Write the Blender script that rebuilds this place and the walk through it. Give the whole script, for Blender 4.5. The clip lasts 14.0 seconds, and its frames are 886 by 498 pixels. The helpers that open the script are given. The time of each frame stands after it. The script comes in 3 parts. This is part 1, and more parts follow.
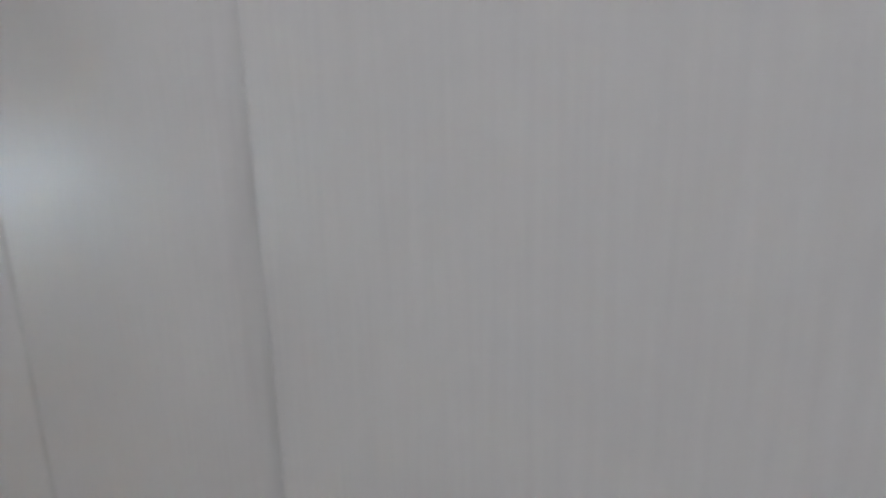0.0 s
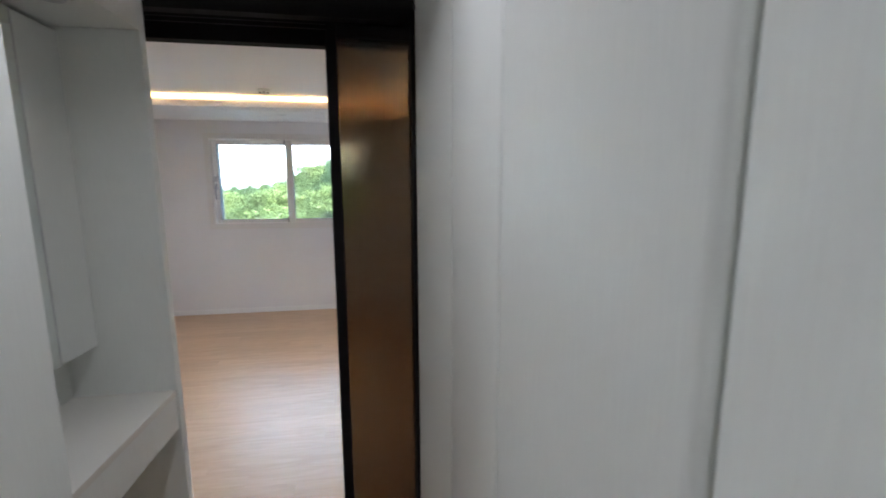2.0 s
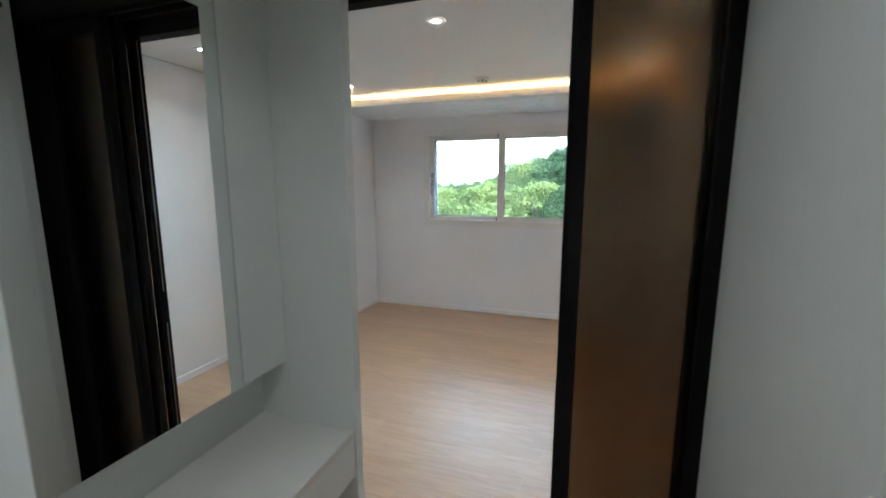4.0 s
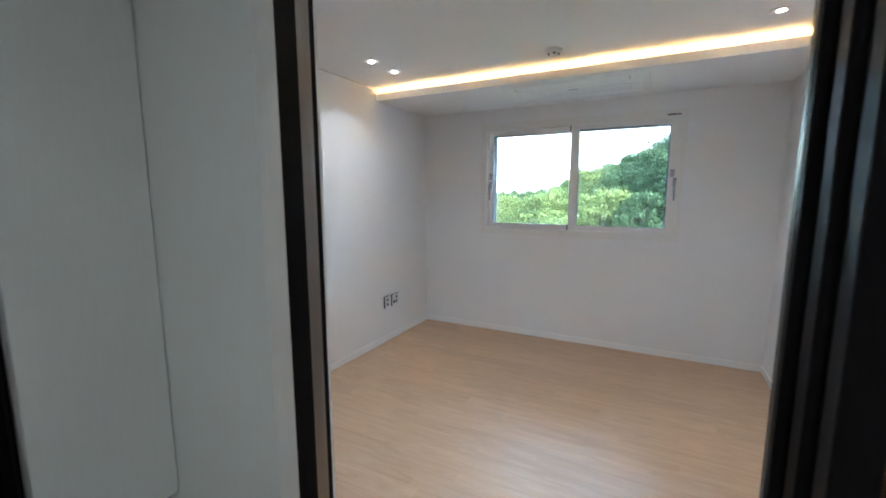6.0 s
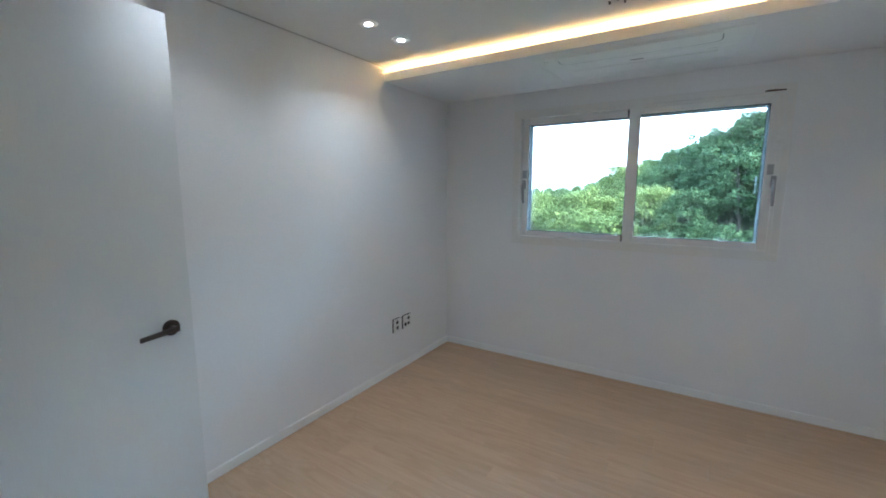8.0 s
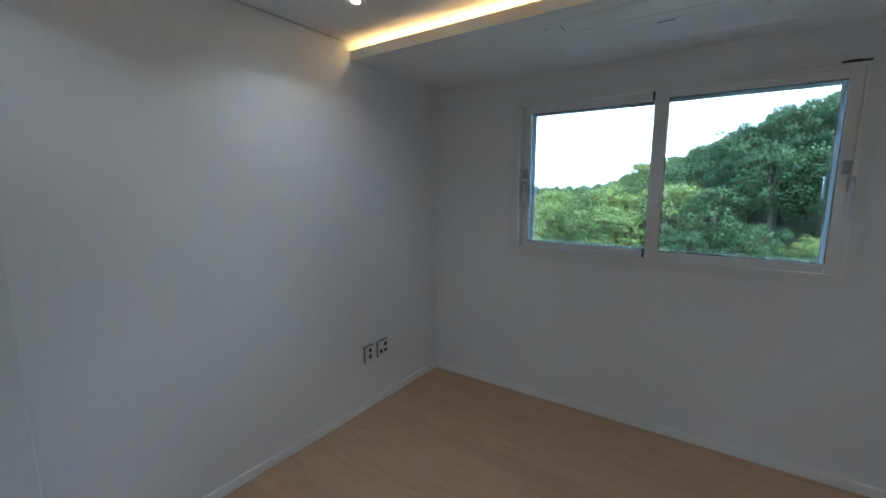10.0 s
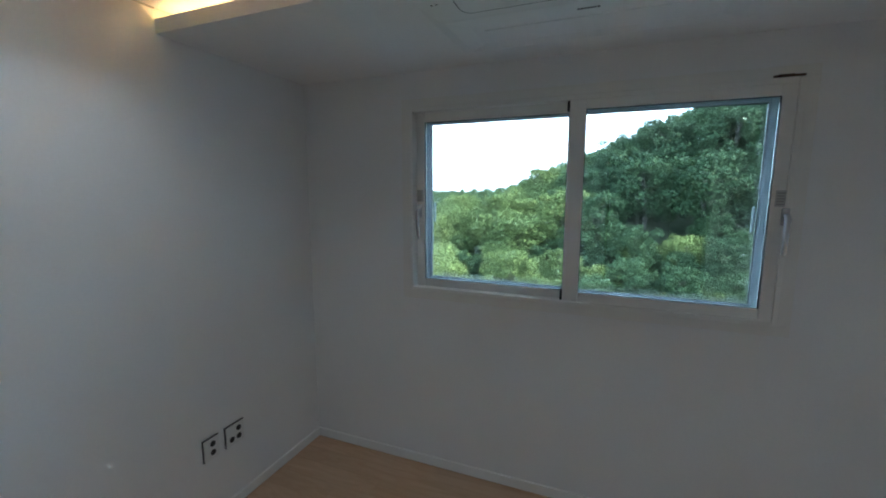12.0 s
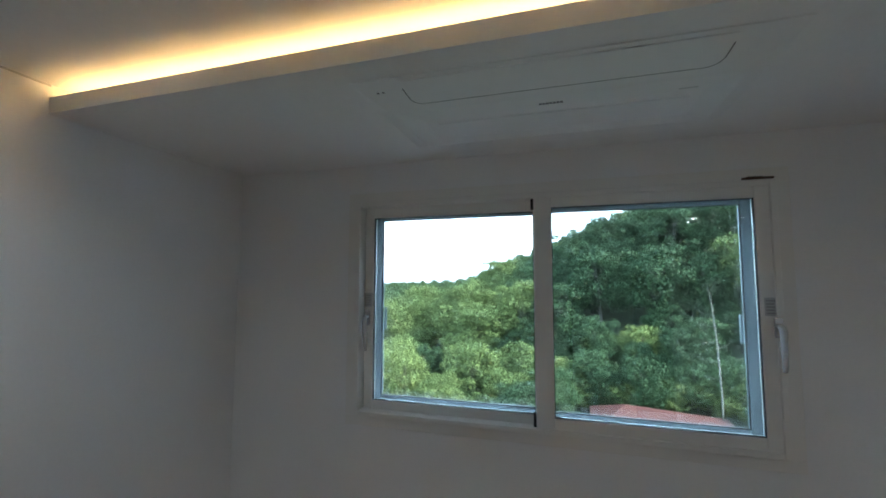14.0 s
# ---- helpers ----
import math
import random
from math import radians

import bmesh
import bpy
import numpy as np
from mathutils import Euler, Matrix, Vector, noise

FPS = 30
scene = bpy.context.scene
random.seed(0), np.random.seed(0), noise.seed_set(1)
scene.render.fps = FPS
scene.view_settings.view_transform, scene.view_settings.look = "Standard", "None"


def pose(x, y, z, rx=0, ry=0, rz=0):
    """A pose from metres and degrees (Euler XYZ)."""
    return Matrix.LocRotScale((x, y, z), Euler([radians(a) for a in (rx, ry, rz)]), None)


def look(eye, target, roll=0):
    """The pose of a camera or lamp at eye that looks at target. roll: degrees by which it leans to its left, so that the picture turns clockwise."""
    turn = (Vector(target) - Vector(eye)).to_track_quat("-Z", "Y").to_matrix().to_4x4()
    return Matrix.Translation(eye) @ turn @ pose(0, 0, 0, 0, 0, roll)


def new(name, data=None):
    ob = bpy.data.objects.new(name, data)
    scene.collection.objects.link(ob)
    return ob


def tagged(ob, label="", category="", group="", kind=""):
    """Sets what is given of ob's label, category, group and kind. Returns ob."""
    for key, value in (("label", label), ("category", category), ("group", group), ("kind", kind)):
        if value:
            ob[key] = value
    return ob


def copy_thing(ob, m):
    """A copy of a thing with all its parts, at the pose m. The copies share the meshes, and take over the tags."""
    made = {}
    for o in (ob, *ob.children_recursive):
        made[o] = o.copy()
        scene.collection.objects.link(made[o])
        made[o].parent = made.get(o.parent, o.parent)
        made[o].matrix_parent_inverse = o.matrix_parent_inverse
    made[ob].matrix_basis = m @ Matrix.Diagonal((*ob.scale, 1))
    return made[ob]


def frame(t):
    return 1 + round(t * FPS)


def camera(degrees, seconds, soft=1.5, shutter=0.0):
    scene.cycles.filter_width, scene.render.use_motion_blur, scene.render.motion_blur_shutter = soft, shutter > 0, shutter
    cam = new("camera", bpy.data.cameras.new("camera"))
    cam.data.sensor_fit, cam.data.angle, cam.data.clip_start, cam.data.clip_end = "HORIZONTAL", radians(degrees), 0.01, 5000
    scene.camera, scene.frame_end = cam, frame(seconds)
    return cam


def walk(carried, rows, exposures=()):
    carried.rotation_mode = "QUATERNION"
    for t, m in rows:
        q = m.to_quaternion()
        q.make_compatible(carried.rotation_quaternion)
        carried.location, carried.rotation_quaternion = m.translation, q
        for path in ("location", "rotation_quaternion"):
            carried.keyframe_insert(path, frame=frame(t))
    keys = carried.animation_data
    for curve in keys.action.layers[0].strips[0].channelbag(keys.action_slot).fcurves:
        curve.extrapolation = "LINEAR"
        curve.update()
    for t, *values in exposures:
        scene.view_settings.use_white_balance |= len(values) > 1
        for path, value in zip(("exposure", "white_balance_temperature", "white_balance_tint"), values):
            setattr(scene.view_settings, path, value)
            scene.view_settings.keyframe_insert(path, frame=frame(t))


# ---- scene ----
cam = camera(94.2, 14.0, soft=1.8, shutter=0.3)
PATH = [
    (0, (2.618, -1.445, 1.454), (4.276, -0.371, 1.141), -1.55),
    (0.3, (2.595, -1.418, 1.454), (4.1, -0.141, 1.132), -1.6),
    (0.5, (2.588, -1.383, 1.454), (3.955, 0.053, 1.16), -2.1),
    (0.7, (2.576, -1.353, 1.454), (3.801, 0.205, 1.187), -1.9),
    (1, (2.56, -1.3, 1.452), (3.584, 0.395, 1.17), -0.6),
    (1.2, (2.559, -1.235, 1.462), (3.432, 0.54, 1.17), -0.2),
    (1.5, (2.554, -1.137, 1.48), (3.223, 0.724, 1.184), -0.1),
    (2, (2.537, -1.043, 1.474), (2.844, 0.91, 1.175), -0.2),
    (2.5, (2.518, -0.936, 1.47), (2.51, 1.042, 1.173), -0.2),
    (3, (2.505, -0.81, 1.479), (2.224, 1.147, 1.179), -0.0),
    (3.5, (2.472, -0.668, 1.474), (1.964, 1.242, 1.169), 0.0),
    (3.7, (2.446, -0.604, 1.472), (1.878, 1.288, 1.163), 0.0),
    (5.8, (2.262, 0.017, 1.427), (1.378, 1.784, 1.148), -0.1),
    (6, (2.24, 0.09, 1.415), (1.322, 1.853, 1.141), -0.1),
    (6.5, (2.158, 0.263, 1.419), (1.236, 2.017, 1.143), 0.1),
    (7, (2.1, 0.433, 1.439), (1.161, 2.176, 1.154), 0.0),
    (7.5, (2.056, 0.612, 1.425), (1.072, 2.33, 1.144), 0.1),
    (8, (1.983, 0.754, 1.449), (0.935, 2.433, 1.161), 0.0),
    (8.2, (1.979, 0.813, 1.427), (0.897, 2.474, 1.158), -0.0),
    (10.3, (1.84, 1.426, 1.49), (0.718, 3.054, 1.188), -0.0),
    (10.5, (1.778, 1.473, 1.499), (0.716, 3.141, 1.196), -0.1),
    (11, (1.766, 1.673, 1.548), (0.788, 3.389, 1.229), -0.2),
    (11.5, (1.739, 1.822, 1.566), (0.878, 3.6, 1.251), -0.1),
    (12, (1.7, 1.964, 1.598), (0.96, 3.8, 1.315), 0.1),
    (12.5, (1.67, 2.073, 1.634), (1.033, 3.957, 1.422), 0.1),
    (13, (1.648, 2.152, 1.639), (1.08, 4.068, 1.565), 0.2),
    (13.5, (1.635, 2.208, 1.648), (1.067, 4.124, 1.733), 0.1),
    (14, (1.63, 2.245, 1.656), (1.063, 4.157, 1.812), 0.1),
]
EXPOSURES = [(0.0, 3.46, 6300, 24), (1.5, 3.7, 6200, 20), (3.0, 3.48, 6050, 14), (3.7, 3.5, 6000, 11), (6.5, 3.55, 5800, 13), (7.5, 3.4, 5550, 8), (8.2, 3.13, 5550, 8), (10.3, 2.38, 5550, 8), (12.5, 2.27, 5650, 7), (14.0, 2.25, 5800, 8)]
walk(cam, [(t, look(eye, target, roll)) for t, eye, target, roll in PATH], EXPOSURES)

# ---- world, sun ----
world = bpy.data.worlds.new("sky")
scene.world = world
world.use_nodes = True
wn = world.node_tree.nodes
sky = wn.new("ShaderNodeTexSky")
sky.sky_type = "NISHITA"
sky.sun_disc = False
sky.sun_elevation = radians(34.7)
sky.sun_rotation = radians(98)
sky.dust_density = 1.5
sky.air_density = 1.0
wn["Background"].inputs["Strength"].default_value = 0.13
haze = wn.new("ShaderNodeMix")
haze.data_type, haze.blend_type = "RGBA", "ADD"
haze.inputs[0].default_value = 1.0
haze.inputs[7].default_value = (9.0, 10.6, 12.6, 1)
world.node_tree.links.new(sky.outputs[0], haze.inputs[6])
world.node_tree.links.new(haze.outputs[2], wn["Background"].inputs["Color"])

sun = new("sun", bpy.data.lights.new("sun", "SUN"))
sun.data.energy, sun.data.angle, sun.data.color = 5.0, radians(0.6), (1.0, 0.94, 0.82)
sun.matrix_world = look((40, -6, 28), (0, 0, 0))


def lamp(name, x, y, z, watts, size, color, aim=None):
    ob = new(name, bpy.data.lights.new(name, "AREA"))
    ob.data.shape, ob.data.size, ob.data.energy, ob.data.color = "DISK", size, watts, color
    ob.data.spread = radians(125)
    ob.matrix_world = pose(x, y, z)
    return ob


# ---- numbers of the plan ----
CEIL = 2.305          # bedroom ceiling
SOF = 2.207           # underside of the dropped soffit
LIP_Y = 3.142         # face of the soffit towards the room
RIGHT = 3.05          # right wall beside the window
ALCOVE, ALC_Y = 3.60, 2.45  # right wall of the recess nearer the doorway, and where it ends
BACK = 4.0            # window wall
DIV0, DIV1 = 0.52, 0.70   # wall between bedroom and dressing passage
OPEN0, OPEN1 = 1.66, 2.70  # sliding door opening
HEAD = 2.0            # underside of the sliding door header
VAN_X = 1.838         # front of the dressing cabinets
WARD_X = 2.724        # front of the wardrobe
NICHE0, NICHE1 = -0.347, 0.414
TALL_X = 2.031        # front of the tall cabinet
WIN = (0.687, 2.364, 1.045, 2.026)
DOWN_COLOR = (0.95, 0.98, 1.0)


# ---- materials ----
def material(name, color, rough=0.5, metal=0.0, grain=0.0, scale=40.0, bump=0.0, bump_scale=200.0, stretch=(1, 1, 1), second=None):
    m = bpy.data.materials.new(name)
    m.use_nodes = True
    n, l = m.node_tree.nodes, m.node_tree.links
    b = n["Principled BSDF"]
    b.inputs["Base Color"].default_value = (*color, 1)
    b.inputs["Roughness"].default_value = rough
    b.inputs["Metallic"].default_value = metal
    if grain or bump:
        tc = n.new("ShaderNodeTexCoord")
        mp = n.new("ShaderNodeMapping")
        mp.inputs["Scale"].default_value = stretch
        l.new(tc.outputs["Object"], mp.inputs["Vector"])
    if grain:
        a = n.new("ShaderNodeTexNoise")
        a.inputs["Scale"].default_value, a.inputs["Detail"].default_value = scale, 6
        c = n.new("ShaderNodeTexNoise")
        c.inputs["Scale"].default_value, c.inputs["Detail"].default_value = 1.7, 3
        l.new(mp.outputs[0], a.inputs["Vector"])
        l.new(tc.outputs["Object"], c.inputs["Vector"])
        add = n.new("ShaderNodeMath")
        add.operation = "ADD"
        l.new(a.outputs["Fac"], add.inputs[0])
        l.new(c.outputs["Fac"], add.inputs[1])
        rng = n.new("ShaderNodeMapRange")
        rng.inputs["From Min"].default_value, rng.inputs["From Max"].default_value = 0.65, 1.35
        l.new(add.outputs[0], rng.inputs["Value"])
        mix = n.new("ShaderNodeMix")
        mix.data_type = "RGBA"
        lo = second or tuple(v * (1 - grain) for v in color)
        mix.inputs[6].default_value = (*lo, 1)
        mix.inputs[7].default_value = (*tuple(min(1, v * (1 + grain * 0.5)) for v in color), 1)
        l.new(rng.outputs[0], mix.inputs[0])
        l.new(mix.outputs[2], b.inputs["Base Color"])
        rr = n.new("ShaderNodeMapRange")
        rr.inputs["To Min"].default_value, rr.inputs["To Max"].default_value = max(0.02, rough - 0.06), min(1, rough + 0.06)
        l.new(c.outputs["Fac"], rr.inputs["Value"])
        l.new(rr.outputs[0], b.inputs["Roughness"])
    if bump:
        t = n.new("ShaderNodeTexNoise")
        t.inputs["Scale"].default_value, t.inputs["Detail"].default_value = bump_scale, 4
        l.new(mp.outputs[0], t.inputs["Vector"])
        bp = n.new("ShaderNodeBump")
        bp.inputs["Strength"].default_value, bp.inputs["Distance"].default_value = bump, 0.002
        l.new(t.outputs["Fac"], bp.inputs["Height"])
        l.new(bp.outputs[0], b.inputs["Normal"])
    return m


M_WALL = material("wallpaper", (0.86, 0.858, 0.855), 0.75, grain=0.03, scale=90, bump=0.25, bump_scale=260)
M_CEIL = material("ceiling_paper", (0.85, 0.847, 0.84), 0.8, grain=0.03, scale=70, bump=0.2, bump_scale=220)
M_TRIM = material("white_trim", (0.90, 0.90, 0.89), 0.4, grain=0.02, scale=20)
M_PVC = material("white_pvc", (0.83, 0.815, 0.78), 0.32, grain=0.02, scale=15)
M_CAB = material("cabinet_film", (0.745, 0.76, 0.72), 0.5, grain=0.05, scale=60, stretch=(6, 6, 0.25), bump=0.12, bump_scale=90)
M_TOP = material("tabletop_film", (0.70, 0.68, 0.62), 0.42, grain=0.05, scale=60, stretch=(6, 6, 0.25), bump=0.12, bump_scale=90)
M_DOOR = material("door_film", (0.78, 0.79, 0.78), 0.45, grain=0.03, scale=50, stretch=(5, 5, 0.3), bump=0.1, bump_scale=90)
M_BLACK = material("black_aluminium", (0.012, 0.011, 0.0115), 0.55, metal=0.0, grain=0.3, scale=80, stretch=(8, 8, 0.3))
M_BLACK.node_tree.nodes["Principled BSDF"].inputs["Specular IOR Level"].default_value = 0.05
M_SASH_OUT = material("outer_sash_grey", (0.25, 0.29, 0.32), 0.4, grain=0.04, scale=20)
M_BRONZE = material("brushed_strip", (0.260, 0.236, 0.211), 0.35, metal=0.7, grain=0.15, scale=60, stretch=(8, 8, 0.2))
M_RUBBER = material("black_rubber", (0.015, 0.015, 0.016), 0.7)
M_STEEL = material("dark_nickel", (0.10, 0.085, 0.08), 0.35, metal=0.7, grain=0.1, scale=80)
M_ALU = material("aluminium", (0.6, 0.6, 0.6), 0.4, metal=0.9, grain=0.1, scale=80)
M_HANDLE = material("grey_handle", (0.82, 0.83, 0.85), 0.25, metal=0.6, grain=0.05, scale=60)
# grey of the stickers, also used to draw the ceiling's shadow line
M_LABEL_SHADOW = material("grey_sticker_and_shadow", (0.52, 0.52, 0.52), 0.6, grain=0.1, scale=120)
M_INK_SHADE = material("dark_print_and_shade", (0.06, 0.06, 0.065), 0.6)
M_PRINT = material("faded_print", (0.30, 0.30, 0.30), 0.6, grain=0.1, scale=120)
M_HOLE = material("socket_dark", (0.02, 0.02, 0.022), 0.5)
M_PLATE = material("switch_plate", (0.78, 0.78, 0.76), 0.35, grain=0.02, scale=30)
M_BROWN = material("torn_edge", (0.08, 0.05, 0.03), 0.8, grain=0.4, scale=200)
M_AC = material("appliance_white", (0.83, 0.83, 0.82), 0.55, grain=0.02, scale=20)
M_BARK = material("bark", (0.05, 0.042, 0.034), 0.9, grain=0.5, scale=9, stretch=(3, 3, 0.6), bump=0.8, bump_scale=14)
M_PALE_BARK = material("pale_bark", (0.095, 0.09, 0.08), 0.9, grain=0.4, scale=8, stretch=(2, 2, 1.5), bump=0.6, bump_scale=14)
M_GROUND = material("undergrowth", (0.02, 0.03, 0.012), 0.95, grain=0.6, scale=1.5, bump=0.6, bump_scale=6)
M_ROOF = material("red_roof_sheet", (0.05, 0.018, 0.015), 0.85, grain=0.25, scale=3, stretch=(1, 8, 1))
M_ROOF.node_tree.nodes["Principled BSDF"].inputs["Specular IOR Level"].default_value = 0.1
M_PLASTER = material("pale_plaster", (0.55, 0.52, 0.47), 0.8, grain=0.12, scale=5)

M_MIRROR = material("mirror_silver", (0.90, 0.93, 0.92), 0.01, metal=1.0)


def emitter(name, color, strength):
    m = bpy.data.materials.new(name)
    m.use_nodes = True
    n, l = m.node_tree.nodes, m.node_tree.links
    e = n.new("ShaderNodeEmission")
    e.inputs["Color"].default_value, e.inputs["Strength"].default_value = (*color, 1), strength
    l.new(e.outputs[0], n["Material Output"].inputs["Surface"])
    return m


M_LED = emitter("led_strip_warm", (1.0, 0.57, 0.19), 4.8)
M_BULB = emitter("downlight_lens", (1.0, 0.98, 0.96), 11.0)


def clear_glass():
    m = bpy.data.materials.new("window_glass")
    m.use_nodes = True
    n, l = m.node_tree.nodes, m.node_tree.links
    t, g = n.new("ShaderNodeBsdfTransparent"), n.new("ShaderNodeBsdfGlossy")
    t.inputs["Color"].default_value = (0.93, 0.97, 0.96, 1)
    g.inputs["Roughness"].default_value = 0.0
    f = n.new("ShaderNodeFresnel")
    f.inputs["IOR"].default_value = 1.5
    x = n.new("ShaderNodeMixShader")
    l.new(f.outputs[0], x.inputs[0])
    l.new(t.outputs[0], x.inputs[1])
    l.new(g.outputs[0], x.inputs[2])
    l.new(x.outputs[0], n["Material Output"].inputs["Surface"])
    return m


def frosted_glass():
    m = bpy.data.materials.new("bronze_frosted_glass")
    m.use_nodes = True
    b = m.node_tree.nodes["Principled BSDF"]
    b.inputs["Base Color"].default_value = (0.495, 0.425, 0.345, 1)
    b.inputs["Roughness"].default_value = 0.20
    b.inputs["Transmission Weight"].default_value = 1.0
    b.inputs["IOR"].default_value = 1.3
    return m


M_GLASS = clear_glass()
M_FROST = frosted_glass()


def plank_material():
    m = bpy.data.materials.new("oak_laminate")
    m.use_nodes = True
    n, l = m.node_tree.nodes, m.node_tree.links
    b = n["Principled BSDF"]
    tc, info = n.new("ShaderNodeTexCoord"), n.new("ShaderNodeObjectInfo")
    shift = n.new("ShaderNodeVectorMath")
    shift.operation = "MULTIPLY_ADD"
    comb = n.new("ShaderNodeCombineXYZ")
    for k in range(3):
        l.new(info.outputs["Random"], comb.inputs[k])
    shift.inputs[1].default_value = (7, 5, 3)
    l.new(comb.outputs[0], shift.inputs[0])
    l.new(tc.outputs["Object"], shift.inputs[2])
    mp = n.new("ShaderNodeMapping")
    mp.inputs["Scale"].default_value = (0.7, 6, 1)
    l.new(shift.outputs[0], mp.inputs["Vector"])
    a = n.new("ShaderNodeTexNoise")
    a.inputs["Scale"].default_value, a.inputs["Detail"].default_value, a.inputs["Distortion"].default_value = 3.2, 9, 1.6
    l.new(mp.outputs[0], a.inputs["Vector"])
    fine = n.new("ShaderNodeTexNoise")
    mp2 = n.new("ShaderNodeMapping")
    mp2.inputs["Scale"].default_value = (6, 160, 1)
    l.new(shift.outputs[0], mp2.inputs["Vector"])
    fine.inputs["Scale"].default_value, fine.inputs["Detail"].default_value = 3, 5
    l.new(mp2.outputs[0], fine.inputs["Vector"])
    ramp = n.new("ShaderNodeValToRGB")
    ramp.color_ramp.elements[0].position, ramp.color_ramp.elements[1].position = 0.30, 0.68
    ramp.color_ramp.elements[0].color = (0.51, 0.33, 0.200, 1)
    ramp.color_ramp.elements[1].color = (0.60, 0.41, 0.265, 1)
    l.new(a.outputs["Fac"], ramp.inputs["Fac"])
    val = n.new("ShaderNodeMapRange")
    val.inputs["To Min"].default_value, val.inputs["To Max"].default_value = 0.95, 1.04
    l.new(info.outputs["Random"], val.inputs["Value"])
    hsv = n.new("ShaderNodeHueSaturation")
    l.new(ramp.outputs["Color"], hsv.inputs["Color"])
    mul = n.new("ShaderNodeMath")
    mul.operation = "MULTIPLY"
    fr = n.new("ShaderNodeMapRange")
    fr.inputs["To Min"].default_value, fr.inputs["To Max"].default_value = 0.97, 1.03
    l.new(fine.outputs["Fac"], fr.inputs["Value"])
    l.new(val.outputs[0], mul.inputs[0])
    l.new(fr.outputs[0], mul.inputs[1])
    l.new(mul.outputs[0], hsv.inputs["Value"])
    l.new(hsv.outputs["Color"], b.inputs["Base Color"])
    rr = n.new("ShaderNodeMapRange")
    rr.inputs["To Min"].default_value, rr.inputs["To Max"].default_value = 0.34, 0.46
    l.new(a.outputs["Fac"], rr.inputs["Value"])
    l.new(rr.outputs[0], b.inputs["Roughness"])
    bp = n.new("ShaderNodeBump")
    bp.inputs["Strength"].default_value, bp.inputs["Distance"].default_value = 0.12, 0.001
    l.new(fine.outputs["Fac"], bp.inputs["Height"])
    l.new(bp.outputs[0], b.inputs["Normal"])
    return m


M_PLANK = plank_material()


def leaf_material(name, dark, light):
    m = bpy.data.materials.new(name)
    m.use_nodes = True
    n, l = m.node_tree.nodes, m.node_tree.links
    b = n["Principled BSDF"]
    geo, info = n.new("ShaderNodeNewGeometry"), n.new("ShaderNodeObjectInfo")
    avg = n.new("ShaderNodeMath")
    avg.operation = "MULTIPLY_ADD"
    avg.inputs[1].default_value, avg.inputs[2].default_value = 0.55, 0.0
    l.new(geo.outputs["Random Per Island"], avg.inputs[0])
    add = n.new("ShaderNodeMath")
    add.operation = "MULTIPLY_ADD"
    add.inputs[1].default_value = 0.45
    l.new(info.outputs["Random"], add.inputs[0])
    l.new(avg.outputs[0], add.inputs[2])
    mix = n.new("ShaderNodeMix")
    mix.data_type = "RGBA"
    mix.inputs[6].default_value, mix.inputs[7].default_value = (*dark, 1), (*light, 1)
    l.new(add.outputs[0], mix.inputs[0])
    l.new(mix.outputs[2], b.inputs["Base Color"])
    b.inputs["Roughness"].default_value = 0.7
    b.inputs["Specular IOR Level"].default_value = 0.15
    tr = n.new("ShaderNodeBsdfTranslucent")
    l.new(mix.outputs[2], tr.inputs["Color"])
    x = n.new("ShaderNodeMixShader")
    x.inputs[0].default_value = 0.12
    l.new(b.outputs[0], x.inputs[1])
    l.new(tr.outputs[0], x.inputs[2])
    l.new(x.outputs[0], n["Material Output"].inputs["Surface"])
    return m


M_LEAF = leaf_material("oak_leaves", (0.009, 0.025, 0.008), (0.135, 0.160, 0.048))
M_LEAF_FAR = leaf_material("far_leaves", (0.010, 0.025, 0.009), (0.058, 0.082, 0.028))
# dark pine green that also carries the shade of the right slope
M_LEAF_PINE_SHADED = leaf_material("shaded_pine_leaves", (0.005, 0.016, 0.008), (0.040, 0.068, 0.026))


# ---- mesh helpers ----
def cuboid(bm, x0, x1, y0, y1, z0, z1, bevel=0.0, segments=2):
    vs = [bm.verts.new((x, y, z)) for z in (z0, z1) for y in (y0, y1) for x in (x0, x1)]
    fs = [bm.faces.new([vs[i] for i in q]) for q in ((0, 2, 3, 1), (4, 5, 7, 6), (0, 1, 5, 4), (2, 6, 7, 3), (0, 4, 6, 2), (1, 3, 7, 5))]
    if bevel:
        es = list({e for f in fs for e in f.edges})
        bmesh.ops.bevel(bm, geom=es, offset=bevel, segments=segments, affect="EDGES", profile=0.5)
    return bm


def boxes(*rows, bevel=0.0, segments=2):
    bm = bmesh.new()
    for r in rows:
        cuboid(bm, *r, bevel=bevel, segments=segments)
    return bm


def mesh_object(name, bm, mat, smooth=False):
    bmesh.ops.recalc_face_normals(bm, faces=bm.faces)
    me = bpy.data.meshes.new(name)
    bm.to_mesh(me)
    bm.free()
    me.materials.append(mat)
    if smooth:
        for p in me.polygons:
            p.use_smooth = True
    return new(name, me)


def thing(name, label, category, group="", at=(0, 0, 0)):
    ob = new(name)
    ob.location = at
    ob.empty_display_size = 0.05
    return tagged(ob, label, category, group)


def part(name, bm, mat, parent, label="", smooth=False):
    ob = mesh_object(name, bm, mat, smooth)
    ob.parent = parent
    if label:
        ob["label"] = label
    return ob


def structure(name, bm, mat, label="", category=""):
    return tagged(mesh_object(name, bm, mat), label, category, kind="structure")


